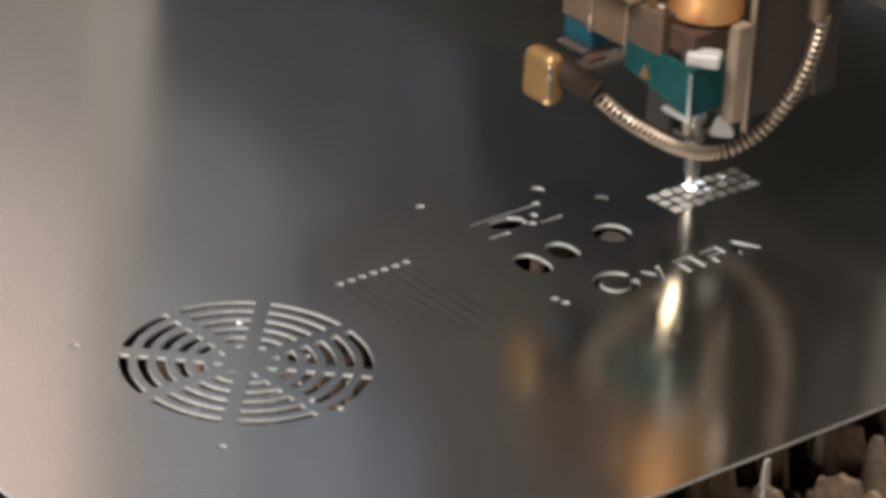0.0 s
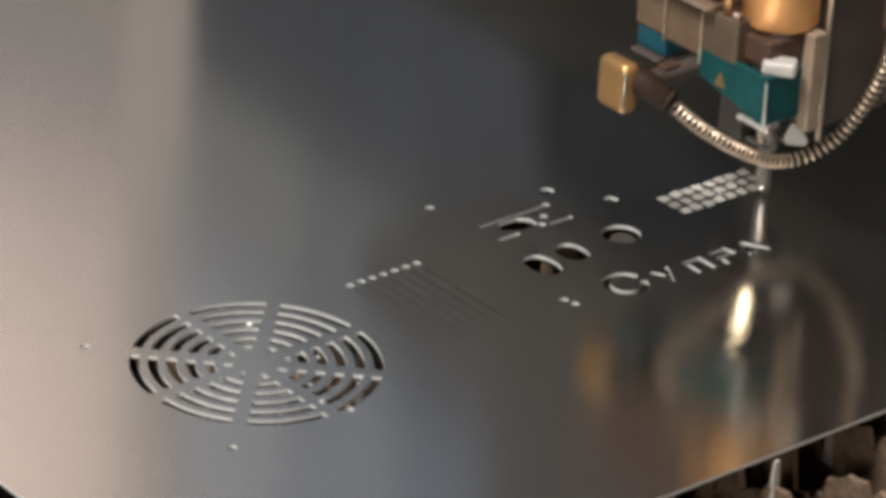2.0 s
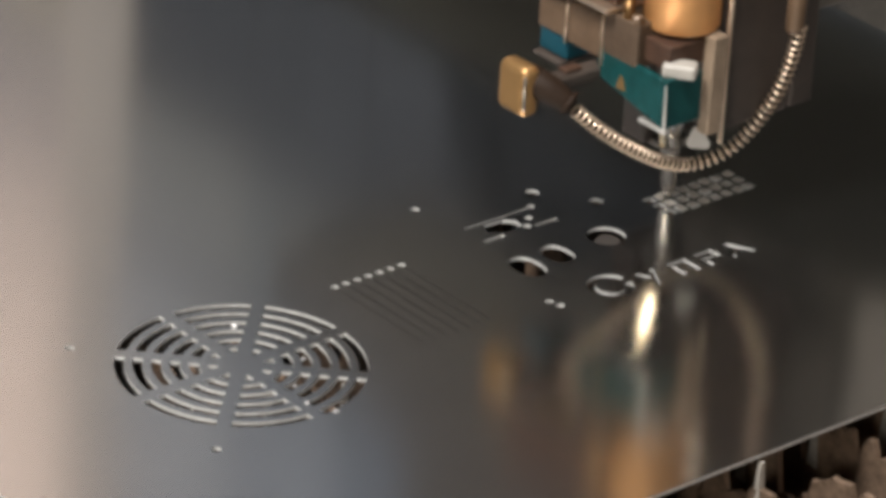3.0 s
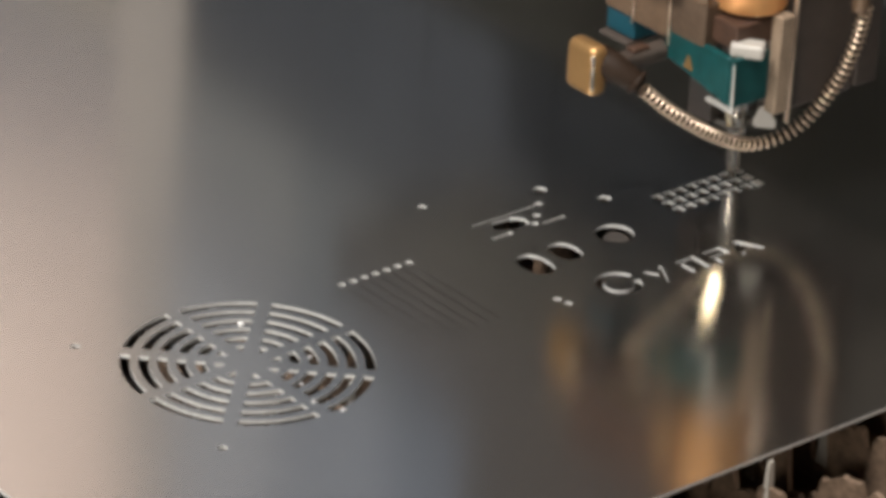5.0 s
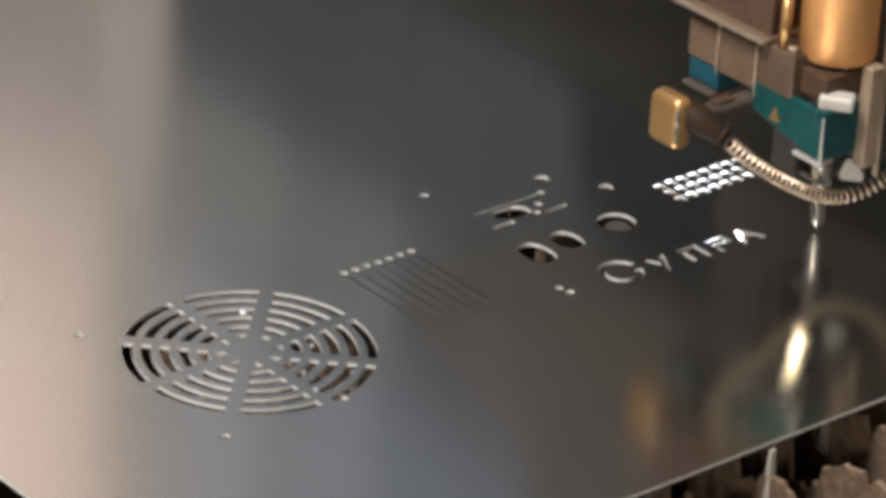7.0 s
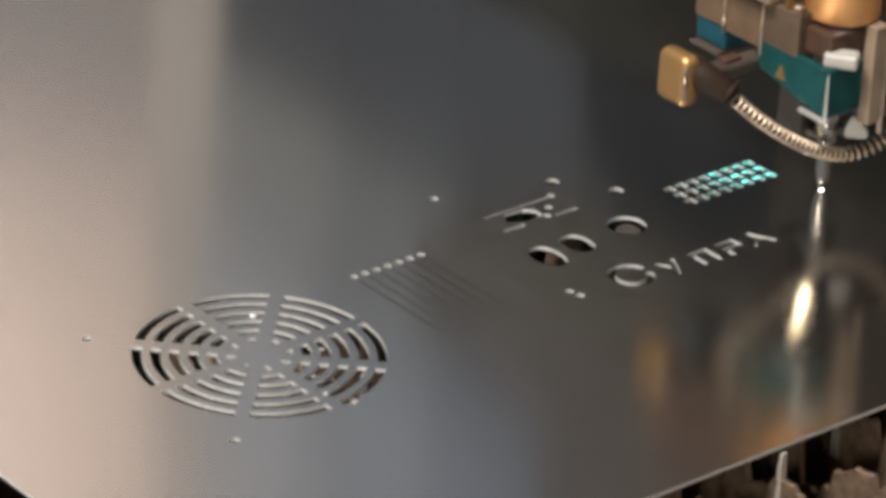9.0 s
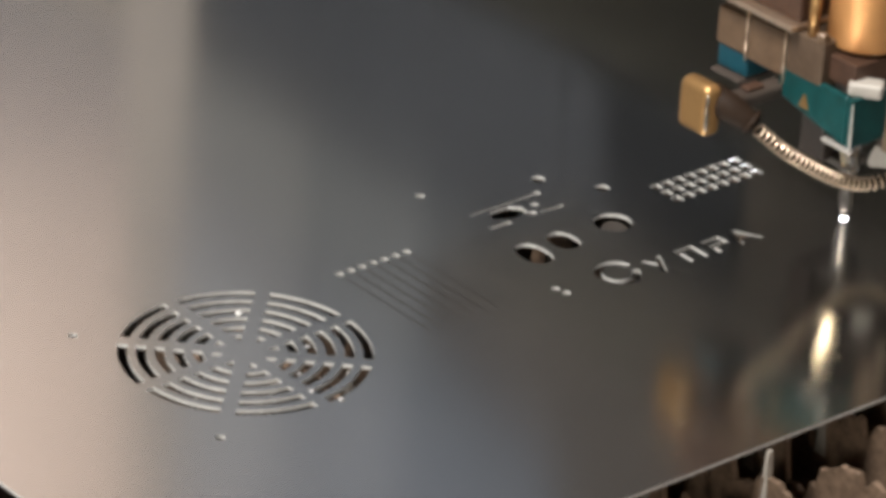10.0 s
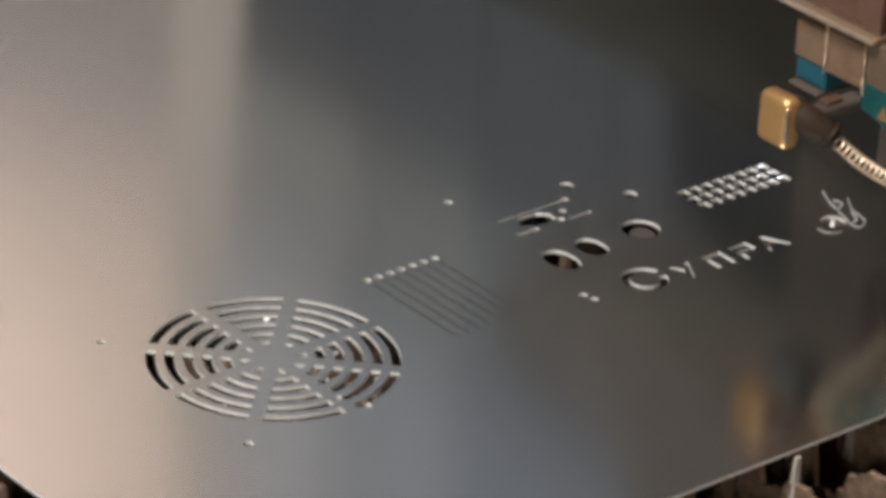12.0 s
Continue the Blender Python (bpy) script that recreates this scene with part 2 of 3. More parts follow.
def slat_mesh(seed):
    """One support slat along y, 3 mm thick, its upper edge burnt ragged, with notches cut by the beam."""
    bm = bmesh.new()
    rng = random.Random(seed)
    pts, y = [(-548.5, -120.0)], -548.5
    while y < 880:
        step = rng.uniform(3.0, 9.0)
        if rng.random() < 0.22:
            deep = rng.uniform(-42, -30)
            pts += [(y, deep), (y + 0.7 * step, deep + rng.uniform(-2, 2))]
        else:
            top = -17.0 + rng.uniform(-6, 4)
            pts += [(y, top), (y + 0.6 * step, top + rng.uniform(-3, 2))]
        y += step + 0.5
    pts.append((y, -120.0))
    loops = []
    for x in (-1.5, 1.5):
        loops.append([bm.verts.new((x * MM, a * MM, z * MM)) for a, z in pts])
    bm.faces.new(loops[0])
    bm.faces.new(loops[1][::-1])
    for i in range(len(pts)):
        j = (i + 1) % len(pts)
        bm.faces.new((loops[0][j], loops[0][i], loops[1][i], loops[1][j]))
    bmesh.ops.recalc_face_normals(bm, faces=bm.faces)
    return bm


def tooth_mesh():
    """A worn tooth that carries the sheet: broad foot, waist and blunt tip."""
    bm = bmesh.new()
    loops = []
    outline = [(-5.5, -42), (-3.6, -30), (-2.4, -18), (-1.5, -8), (-1.2, -SHEET_T - 0.6), (-0.6, -SHEET_T - 0.1), (0.7, -SHEET_T - 0.1), (1.4, -SHEET_T - 0.9), (2.0, -9), (3.2, -20), (4.0, -31), (6.0, -42)]
    for x in (-1.9, 1.9):
        loops.append([bm.verts.new((x * MM * (0.6 if z > -5 else 0.8), a * 0.6 * MM, z * MM)) for a, z in outline])
    bm.faces.new(loops[0])
    bm.faces.new(loops[1][::-1])
    for i in range(len(outline)):
        j = (i + 1) % len(outline)
        bm.faces.new((loops[0][j], loops[0][i], loops[1][i], loops[1][j]))
    bmesh.ops.recalc_face_normals(bm, faces=bm.faces)
    return bm


tooth_data = None
for i in range(33):
    slat = part("support_slat", slat_mesh(20 + i), SLATS)
    tagged(slat, "rusty scorched steel support slat with worn bright teeth", "slat", "support slats under the sheet")
    slat.matrix_basis = pose(-0.142 + 0.034 * i, 0, 0)
    first = -187.0 if i == 8 else -187.0 + 20 + (i * 17) % 26
    for k in range(-2, 9):
        if tooth_data is None:
            tooth = part("tooth", tooth_mesh(), TOOTH, slat, "worn bright steel tooth")
            tooth_data = tooth.data
        else:
            tooth = new("tooth", tooth_data)
            tooth.parent = slat
            tooth["label"] = "worn bright steel tooth"
        tooth.matrix_basis = pose(0, (first + 124.0 * k) * MM, 0, 0, 0, 180 * (k % 2))

# ---- the sheet and what is cut from it ----


def circle(cx, cy, r, sides=40):
    return [(cx + r * math.cos(2 * math.pi * k / sides), cy + r * math.sin(2 * math.pi * k / sides)) for k in range(sides)]


def oval(cx, cy, rx, ry, sides=48):
    """A slot-like oval, flattened on its long sides."""
    out = []
    for k in range(sides):
        c, d = math.cos(2 * math.pi * k / sides), math.sin(2 * math.pi * k / sides)
        out.append((cx + rx * math.copysign(abs(c) ** 0.8, c), cy + ry * math.copysign(abs(d) ** 0.9, d)))
    return out


def rect(x0, x1, y0, y1):
    return [(x0, y0), (x1, y0), (x1, y1), (x0, y1)]


def ring_slot(r0, r1, angle, half_spoke, n=14):
    """An arc-shaped slot of a fan grille between two spokes 45 degrees apart."""
    out = []
    for r, way in ((r1, 1), (r0, -1)):
        cut = math.asin(min(0.95, half_spoke / r))
        a0, a1 = angle + cut, angle + math.pi / 4 - cut
        arc = [a0 + (a1 - a0) * k / n for k in range(n + 1)]
        out += [(r * math.cos(a), r * math.sin(a)) for a in arc[::way]]
    return out


def arc_slot(cx, cy, r0, r1, a0, a1, n=24):
    arc = [math.radians(a0 + (a1 - a0) * k / n) for k in range(n + 1)]
    return [(cx + r1 * math.cos(a), cy + r1 * math.sin(a)) for a in arc] + [(cx + r0 * math.cos(a), cy + r0 * math.sin(a)) for a in arc[::-1]]


HOLES = []
# fan grille: six rings of slots between eight spokes, and the screw holes cut so far
for k in range(6):
    r1 = 54.5 - 8.0 * k
    for s in range(8):
        HOLES.append(ring_slot(r1 - 4.3, r1, s * math.pi / 4, 3.2 if k < 5 else 3.6))
HOLES += [circle(-52.5, 52.5, 2.1, 20), circle(-52.5, -52.5, 2.1, 20)]
# seven long narrow slots with a wider pierced end
for k in range(7):
    x = 77.0 + 6.35 * k
    HOLES.append(rect(x - 0.5, x + 0.5, -30, 30.9))
    HOLES.append(circle(x, 33.2, 1.9, 20))
# single holes
for x, y, r in ((155.3, 73, 2.1), (147.5, -31.0, 2.0), (149.0, -36.6, 2.0), (212, 56, 3.4), (202, 45.5, 1.9), (193.5, 37.0, 1.9), (187.5, 31, 1.9), (231, 32.5, 3.4)):
    HOLES.append(circle(x, y, r, 24))
# socket cut-out with its slits
HOLES += [rect(162, 199.4, 44.3, 45.5), rect(161, 173, 28.6, 31.0), rect(191, 204, 28.4, 30.2)]
HOLES.append([(168.0, 36.5), (175.5, 31.9), (186.2, 32.4), (186.9, 38.5), (182.5, 42.6), (171.5, 42.9)])
# round cut-outs
HOLES += [oval(161.4, 0.0, 6.9, 10.2), oval(181.0, 2.2, 6.5, 8.8), circle(211.5, 3.2, 9.0)]
# large open ring, then four small sign shapes in a row
HOLES.append(arc_slot(180.5, -34.8, 7.0, 10.6, 14, 346))
HOLES += [[(196.0, -33.0), (198.2, -33.0), (201.6, -38.2), (205.4, -33.0), (207.6, -33.0), (200.4, -46), (198.0, -46), (200.3, -41.0)],
          [(215, -33.5), (226, -33.5), (226, -45.5), (223.8, -45.5), (223.8, -36.0), (217.2, -36.0), (217.2, -45.5), (215, -45.5)],
          [(231.5, -33.5), (242, -33.5), (243, -40.5), (234.0, -40.5), (234.0, -46), (231.8, -46), (231.8, -38.4), (240.6, -38.4), (240.2, -35.7), (231.5, -35.7)],
          [(250.5, -33.5), (253, -33.5), (259.5, -46), (257.2, -46), (255.2, -42.0), (249.2, -42.0), (247.4, -46), (245.2, -46)]]
# grid of square holes and the large disc, whose cut pieces drop out one after another
GRID = [(252.6 + 7.1 * i, 19.2 - 7.2 * j) for i in range(8) for j in range(3)]
GRID_HALF = 2.6
for x, y in GRID:
    HOLES.append(rect(x - GRID_HALF, x + GRID_HALF, y - GRID_HALF, y + GRID_HALF))
DISC = (290.5, -40.7, 5.8)
HOLES.append(circle(*DISC, 56))


def plate(name, outline, holes, mats):
    """A flat plate with holes, its top at z 0, SHEET_T thick; cut faces take the second material."""
    cu = bpy.data.curves.new(name, "CURVE")
    cu.dimensions, cu.fill_mode, cu.extrude = "2D", "BOTH", SHEET_T * MM / 2
    for loop in [outline] + holes:
        sp = cu.splines.new("POLY")
        sp.points.add(len(loop) - 1)
        for p, (x, y) in zip(sp.points, loop):
            p.co = (x * MM, y * MM, 0, 1)
        sp.use_cyclic_u = True
    tmp = new("outline_tmp", cu)
    bpy.context.view_layer.update()
    me = bpy.data.meshes.new_from_object(tmp.evaluated_get(bpy.context.evaluated_depsgraph_get()))
    bpy.data.objects.remove(tmp)
    me.transform(Matrix.Translation((0, 0, -SHEET_T * MM / 2)))
    me.materials.clear()
    for m in mats:
        me.materials.append(m)
    for p in me.polygons:
        p.use_smooth = False
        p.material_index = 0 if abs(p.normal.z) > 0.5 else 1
        # cut walls of the seven long slots take the dark third material
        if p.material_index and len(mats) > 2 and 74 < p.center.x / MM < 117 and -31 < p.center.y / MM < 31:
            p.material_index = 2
    return new(name, me)


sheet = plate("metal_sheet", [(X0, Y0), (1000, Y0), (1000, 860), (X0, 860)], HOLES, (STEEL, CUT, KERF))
tagged(sheet, "large brushed stainless steel sheet with vent holes being cut", "metal sheet")

slug_mesh_owner = None
slugs = []
for k, (x, y) in enumerate(GRID):
    g = GRID_HALF - 0.12
    if slug_mesh_owner is None:
        ob = plate("cut_slug", rect(-g, g, -g, g), [], (SLUG, CUT))
        tagged(ob, "small square steel offcut from the vent grid", "offcut", "square offcuts of the vent grid")
        slug_mesh_owner = ob
        ob.matrix_basis = pose(x * MM, y * MM, 0)
    else:
        ob = copy_thing(slug_mesh_owner, pose(x * MM, y * MM, 0))
    slugs.append((ob, x, y, k // 3, k % 3))
disc_slug = plate("round_offcut", circle(0, 0, DISC[2] - 0.03, 56), [], (STEEL, CUT))
tagged(disc_slug, "round steel offcut that drops out of its hole", "offcut")
tilted_slug = plate("tilted_offcut", circle(0, 0, 6.4), [], (BED, CUT))
tagged(tilted_slug, "round steel offcut stuck tilted in its hole", "offcut")
tilted_slug.matrix_basis = pose(0.2135, 0.0035, -0.0050, 16, -9, 10)

# beads of slag left on the grille
for k, (x, y, r) in enumerate(((18.3, 29.0, 1.5), (2.2, -43.0, 1.3), (8.0, -55.4, 1.4), (24.6, -11.6, 1.2), (7.0, -28.4, 1.1))):
    bm = bmesh.new()
    bmesh.ops.create_icosphere(bm, subdivisions=2, radius=r * MM)
    for v in bm.verts:
        v.co = Vector((v.co.x, v.co.y, v.co.z * 0.55)) * (1 + 0.35 * noise.noise(v.co * 900 + Vector((k, 0, 0))))
    bead = part("slag_bead", bm, CUT if k == 0 else CRUST, smooth=True)
    tagged(bead, "small bright bead of slag on the grille", "slag", "slag beads on the grille")
    bead.matrix_basis = pose(x * MM, y * MM, 0.0002)

# rough crust of slag round the last hole
crust = empty("slag_crust", "rough grey crust of slag round the last cut hole", "slag")
for k, line in enumerate(([(307.9, -15.7), (302.7, -26.2), (300.8, -32.6), (305.3, -31.4), (307.0, -27.7), (305.4, -25.2)],
                          [(312.8, -27.7), (306.5, -36.4), (304.8, -43.3), (302.9, -49.0), (296.7, -52.2), (295.2, -48.4), (297.2, -42.0), (299.1, -35.6)],
                          [(279.1, -42.5), (279.6, -47.0), (282.9, -49.9), (286.5, -50.2)],
                          [(303.9, -39.2), (300.8, -45.8), (298.3, -46.2)])):
    path = spline([(x, y, 0.15) for x, y in line], 26)
    width = [0.5 + 0.3 * noise.noise(Vector((q * 0.9, k * 3.1, 0))) for q in range(26)]
    bm = tube_bm([p + Vector((0.5 * noise.noise(p * 0.9), 0.5 * noise.noise(p * 1.1 + Vector((5, 0, 0))), 0)) for p in path], width, 8)
    part("ridge", bm, CRUST, crust, smooth=True)

# ---- gantry and laser head ----
gantry = empty("gantry", "dark olive painted gantry beam across the cutting bed", "gantry")
part("beam", box_bm(116, 330, -640, 980, 108, 200, 4), BEAM, gantry)
# light fading down and along the front is stepped into the panel colours
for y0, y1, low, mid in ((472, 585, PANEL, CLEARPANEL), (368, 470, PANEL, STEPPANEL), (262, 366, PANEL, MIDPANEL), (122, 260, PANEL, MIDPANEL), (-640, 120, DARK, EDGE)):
    part("lower_cover", box_bm(108, 116, y0, y1, 67, 194, 1.5), low, gantry, "lower cover, shading put into its colour")
    part("middle_cover", box_bm(104, 116, y0, y1, 196, 300, 1.5), mid, gantry, "middle cover, shading put into its colour")
# added end piece: an in-between tone that softens the step to the lit wall
part("end_step", box_bm(104, 116, 587, 650, 71, 560, 1.5), CAP, gantry, "grey-beige end piece, a shading step")
part("upper_cover", box_bm(96, 116, 472, 585, 304, 560, 1.5), LIGHTCOVER, gantry, "light grey upper cover, brightest shading step")
part("upper_cover", box_bm(96, 116, 368, 470, 304, 560, 1.5), STEPCOVER, gantry, "grey-blue upper cover, middle shading step")
part("upper_cover", box_bm(96, 116, -640, 366, 304, 560, 1.5), PALE, gantry, "pale blue-grey upper cover, darker shading step")
# unseen plate, added to shut the bright room out from under the beam
part("rear_blocker", box_bm(330.5, 337, -640, 979, 67, 200, 1.5), BEAM, gantry)
for y in (-650, 980):
    part("end_truck", box_bm(95, 335, y - 20 if y < 0 else y, y if y < 0 else y + 20, -28, 240, 3), BEAM, gantry)

carriage = empty("carriage", "grey-brown carriage that carries the cutting head along the gantry", "carriage")
cover_bm = box_bm(-18, 84, -25, 272, 140, 174, 3)
for v in cover_bm.verts:        # the cover's lid rises towards the head
    if v.co.z > 0.16:
        v.co.z += (0.272 - v.co.y) * 0.32
# light on the underside is put into the colour of an added paler plate
part("pale_underside", box_bm(-17, 84, -24, 271, 136.5, 139.6, 1), UNDERSIDE, carriage, "cover's underside, its light put into a paler plate")
part("carriage_cover", cover_bm, COVER, carriage, "grey-brown sheet metal cover")
part("carriage_arm", box_bm(84.5, 91.5, -25, 120, 142, 190, 2), COVER, carriage)
part("axis_column", box_bm(40, 91, -25, 160, 240, 520, 3), SOOT, carriage, "sooty dark lifting axis housing")
# unseen block, added to darken what the sheet mirrors beside the column
part("column_filler", box_bm(44, 91, 160.5, 232, 200, 520, 3), COVER, carriage, "grey-brown block added beside the lifting axis")
part("slide_plate", box_bm(92, 103.5, -25, 160, 134, 520, 1), DARK, carriage, "dark steel slide plate")

head = empty("laser_cutter", "laser cutting head with brass barrel, teal bracket and ribbed hose", "laser cutter")
FORWARD = Vector((-12.7, -13.1, 8.3)) * MM     # the body stands in front of the nozzle and a little higher
BODY = pose(-0.010, -0.010, 0.007)


def body(name, bm, mat, label="", smooth=False):
    bmesh.ops.transform(bm, matrix=BODY, verts=bm.verts)
    return part(name, bm, mat, head, label, smooth)


body("barrel", lathe_bm([(0.1, 88), (16.0, 88), (17.4, 89.4), (17.4, 128), (17.8, 129), (17.8, 136), (0.1, 136)], sides=56), COPPER, "polished orange brass barrel", True)
body("collar", lathe_bm([(0.1, 82), (1.6, 82), (1.6, 88), (0.1, 88)], (-4, -10)), GREY, smooth=True)
body("carrier_block", box_bm(-20, 6, -15, 16, 74, 86, 1), BROWN)
# teal bracket: an open shell round the cone
side_bm = box_bm(-25, -21.5, -16.5, 27, 49, 73, 1.6, 3)
for v in side_bm.verts:         # the lower far corner is cut away
    if v.co.y > 0.02 and v.co.z < 0.055:
        v.co.z += 0.009
body("bracket_side", side_bm, TEAL, "teal anodised bracket plate")
body("bracket_front", box_bm(-25, -3, -20, -16.7, 49, 73, 1.0), TEAL, "teal anodised bracket plate")
emblem_bm = box_bm(-25.8, -24.8, 6.5, 12.5, 58, 64.5, 0.2)
for v in emblem_bm.verts:       # a small triangle
    if v.co.z > 0.06:
        v.co.y = 0.0095 + (v.co.y - 0.0095) * 0.15
body("emblem", emblem_bm, BRASS, "small brass-coloured triangular mark")
body("edge_strip", box_bm(-25.6, -22, -20.5, -3, 46.8, 49, 0.8), GREY)
body("side_arm", box_bm(0.5, 9, -22, -15, 40, 88, 0.9), BEIGE)
body("guide_rod", tube_bm([(13, -18, z) for z in (32, 80, 136)], [1.3] * 3), CHROME, smooth=True)
part("nozzle", lathe_bm([(0.8, 0.8), (1.8, 0.8), (3.2, 5), (3.8, 9), (3.8, 22), (4.4, 24), (4.4, 27), (0.1, 28)], (-1, -1), 64), SATIN, head, "satin metal conical nozzle", True)
ALONG, FACING = Vector((0.621, -0.784, 0)), Vector((-0.784, -0.621, 0))


def leaning_plate(name, origin, outline, mat, label, lean=0.118):
    """An upright plate facing the front, its top leaning forward a little; outline: (sideways, height) in millimetres."""
    bm = bmesh.new()
    faces = [[bm.verts.new((Vector((*origin, 0)) + ALONG * u + FACING * (d + lean * (z - 30)) + Vector((0, 0, z))) * MM) for u, z in outline] for d in (0.7, -0.7)]
    bm.faces.new(faces[0])
    bm.faces.new(faces[1][::-1])
    for k in range(len(outline)):
        bm.faces.new((faces[0][k], faces[1][k], faces[1][k - 1], faces[0][k - 1]))
    bmesh.ops.recalc_face_normals(bm, faces=bm.faces)
    return part(name, bm, mat, head, label)


# added reflector behind the bracket, outlined like the bright streak it throws
leaning_plate("streak_plate", (-7.8, -6.2), [(-1.2, 31), (-1.8, 38), (-3.9, 47), (-6.8, 57), (-9.9, 70), (-10.3, 70), (-8.3, 57), (-6.3, 47), (-4.7, 38), (-3.8, 31)], POLISHED, "polished tapering plate added to mirror a bright streak")
leaning_plate("corner_facet", (-32.6, -28.2), [(0.6, 54), (0.55, 60), (0.45, 68), (0.3, 79), (-0.3, 79), (-0.45, 68), (-0.55, 60), (-0.6, 54)], GREY, "polished corner facet of the bracket")
leaning_plate("guard_fin", (3, -8), [(8.6, 29.2), (9.8, 30.4), (9.9, 32.4), (8.2, 35.2), (5.6, 38.2), (3.6, 39.6), (1.9, 39.4), (0.6, 36.5), (-0.8, 32.5), (-0.9, 30.2), (0.4, 29)], WHITE, "white fin beside the nozzle", 0.0)
clamp = box_bm(-1.5, 14, -5, 5, 79.2, 86, 1.8, 3)
bmesh.ops.transform(clamp, matrix=pose(-0.0290, -0.0225, 0, 0, 0, -51.6), verts=clamp.verts)
part("clamp", clamp, WHITE, head, "white clamp on the bracket's corner")
part("nozzle_body", lathe_bm([(0.1, 27.5), (4.2, 27.5), (4.6, 28.2), (4.6, 48), (0.1, 48)], (-1, -1), 64), SATIN, head, smooth=True)
part("nozzle_holder", box_bm(-12, 20, 6, 22, 28, 80, 1.5), SOOT, head)
part("nozzle_seat", box_bm(-8, 7, -4, 8, 27, 31, 1.0), DARK, head)
for y0, y1, z0, z1, m in ((49, 68, 68, 86, TAN), (24.5, 48, 67, 88, TAN), (1, 23.5, 70.5, 92, TAUPE)):
    body("sensor_block", box_bm(-25 if z0 > 70 or m is TAN else -26.2, -5, y0, y1, z0, z1, 1.0), m)
body("blue_block", box_bm(-24, -6, 48, 67, 57, 68, 0.8), BLUE, "blue anodised block")
for y, z0, z1 in ((48.3, 66, 90), (24, 64, 89)):
    body("bright_edge", tube_bm([(-25.2, y, z0), (-25.2, y, z1)], [0.6, 0.6]), CHROME, smooth=True)
# added dark plate: keeps the blue block out of the sheet's reflection
body("mirror_mask", box_bm(-28, -6, 48, 67, 54.9, 56.5, 0.6), SOOT)
body("flange", box_bm(-31, 6, 16, 82, 92.8, 95.5, 0.8), CHROME)
body("motor_housing", box_bm(-25, 2, 17, 72, 95.5, 136, 1.5), BROWN)
body("brass_pin", tube_bm([(-22, 11, 92), (-22, 11, 116)], [2.6, 2.6]), BRASS, smooth=True)
body("bolt", lathe_bm([(0.1, 92), (3, 92), (3, 95), (2, 96), (0.1, 96)], (-23, 4), 6), TAN)
body("housing", box_bm(14, 60, -12, 32, 34, 136, 1.5), SOOT)
body("side_cover", box_bm(60, 74, -14, 26, 36, 136, 1), SOOT)
body("mount_plate", box_bm(74, 114, -8, 28, 78, 136, 1), DARK)
body("back_plate", box_bm(5, 14, -11, 60, 90, 136, 1), DARK)
# elbow fitting with its brass nut
nut = part("brass_nut", box_bm(-79.5, -69, 18, 38, 52.5, 77.5, 4.4, 6), BRASS, head, "square brass nut", True)
# the highlight along the nut's rounded edge, built as a thin mirror tube
part("corner_glint", tube_bm([(-78.4, 19.1, z) for z in (56, 58, 65, 72, 74)], [0.3, 0.9, 1.1, 0.9, 0.3], 12), MIRROR, nut, "bright line for the highlight on the nut's corner", True)
part("elbow", tube_bm(spline([(-71, 27, 69), (-68, 20, 67), (-63.5, 12, 63), (-60, 6.5, 59.5)], 14), [6.6, 7.4, 7.4, 7.2, 7.2, 7.0, 7.0, 6.8, 6.4, 6.1, 5.8, 5.4, 4.8, 4.4]), DARKRUBBER, head, smooth=True)
part("elbow_arm", box_bm(-70, -31, 15, 25, 63, 70, 2.5, 4), SOOT, head)
part("stub", box_bm(-56, -46, 17, 23, 70, 72, 0.9), BROWN, head)
part("ferrule", tube_bm([(-61.6, 9, 61.6), (-60.6, 7.4, 60.4)], [6.4, 6.4], 24), DARKRUBBER, head, smooth=True)


RIBS = 50
SIGHT = Vector((0.634, 0.653, -0.415))
HOSE_BACK = (0, 1, 3, 6, 9, 11, 12, 13, 14, 15, 15)
hose_points = [(-59.2, 4.7, 57.6), (-48.6, 0.4, 47.4), (-33.7, -3.9, 36.4), (-18.2, -7.3, 27.1), (-3.8, -11.4, 22.4), (7.0, -18.6, 26.2), (16.3, -24.9, 34.9), (23.4, -31.0, 48.6), (28.3, -35.7, 63.7), (31.0, -38.9, 78.9), (31.8, -40.9, 94.0)]
hose_line = spline([Vector(p) + SIGHT * back for p, back in zip(hose_points, HOSE_BACK)], RIBS)
hose = part("hose", tube_bm(hose_line, [2.0] * RIBS), DARKRUBBER, head, "ribbed bright steel hose", True)
ribs = bmesh.new()
for k in range(RIBS):
    d = (hose_line[min(k + 1, RIBS - 1)] - hose_line[max(0, k - 1)]).normalized()
    m = Matrix.Translation(hose_line[k] * MM) @ d.to_track_quat("Z", "Y").to_matrix().to_4x4()
    tor = [[ribs.verts.new(m @ Vector(((2.75 + 0.85 * math.cos(b)) * MM * math.cos(a), (2.75 + 0.85 * math.cos(b)) * MM * math.sin(a), 0.70 * MM * math.sin(b))))
            for b in (2 * math.pi * q / 8 for q in range(8))] for a in (2 * math.pi * q / 20 for q in range(20))]
    for a in range(20):
        for b in range(8):
            ribs.faces.new((tor[a][b], tor[(a + 1) % 20][b], tor[(a + 1) % 20][(b + 1) % 8], tor[a][(b + 1) % 8]))
bmesh.ops.recalc_face_normals(ribs, faces=ribs.faces)
part("ribs", ribs, CHROME, hose, smooth=True)
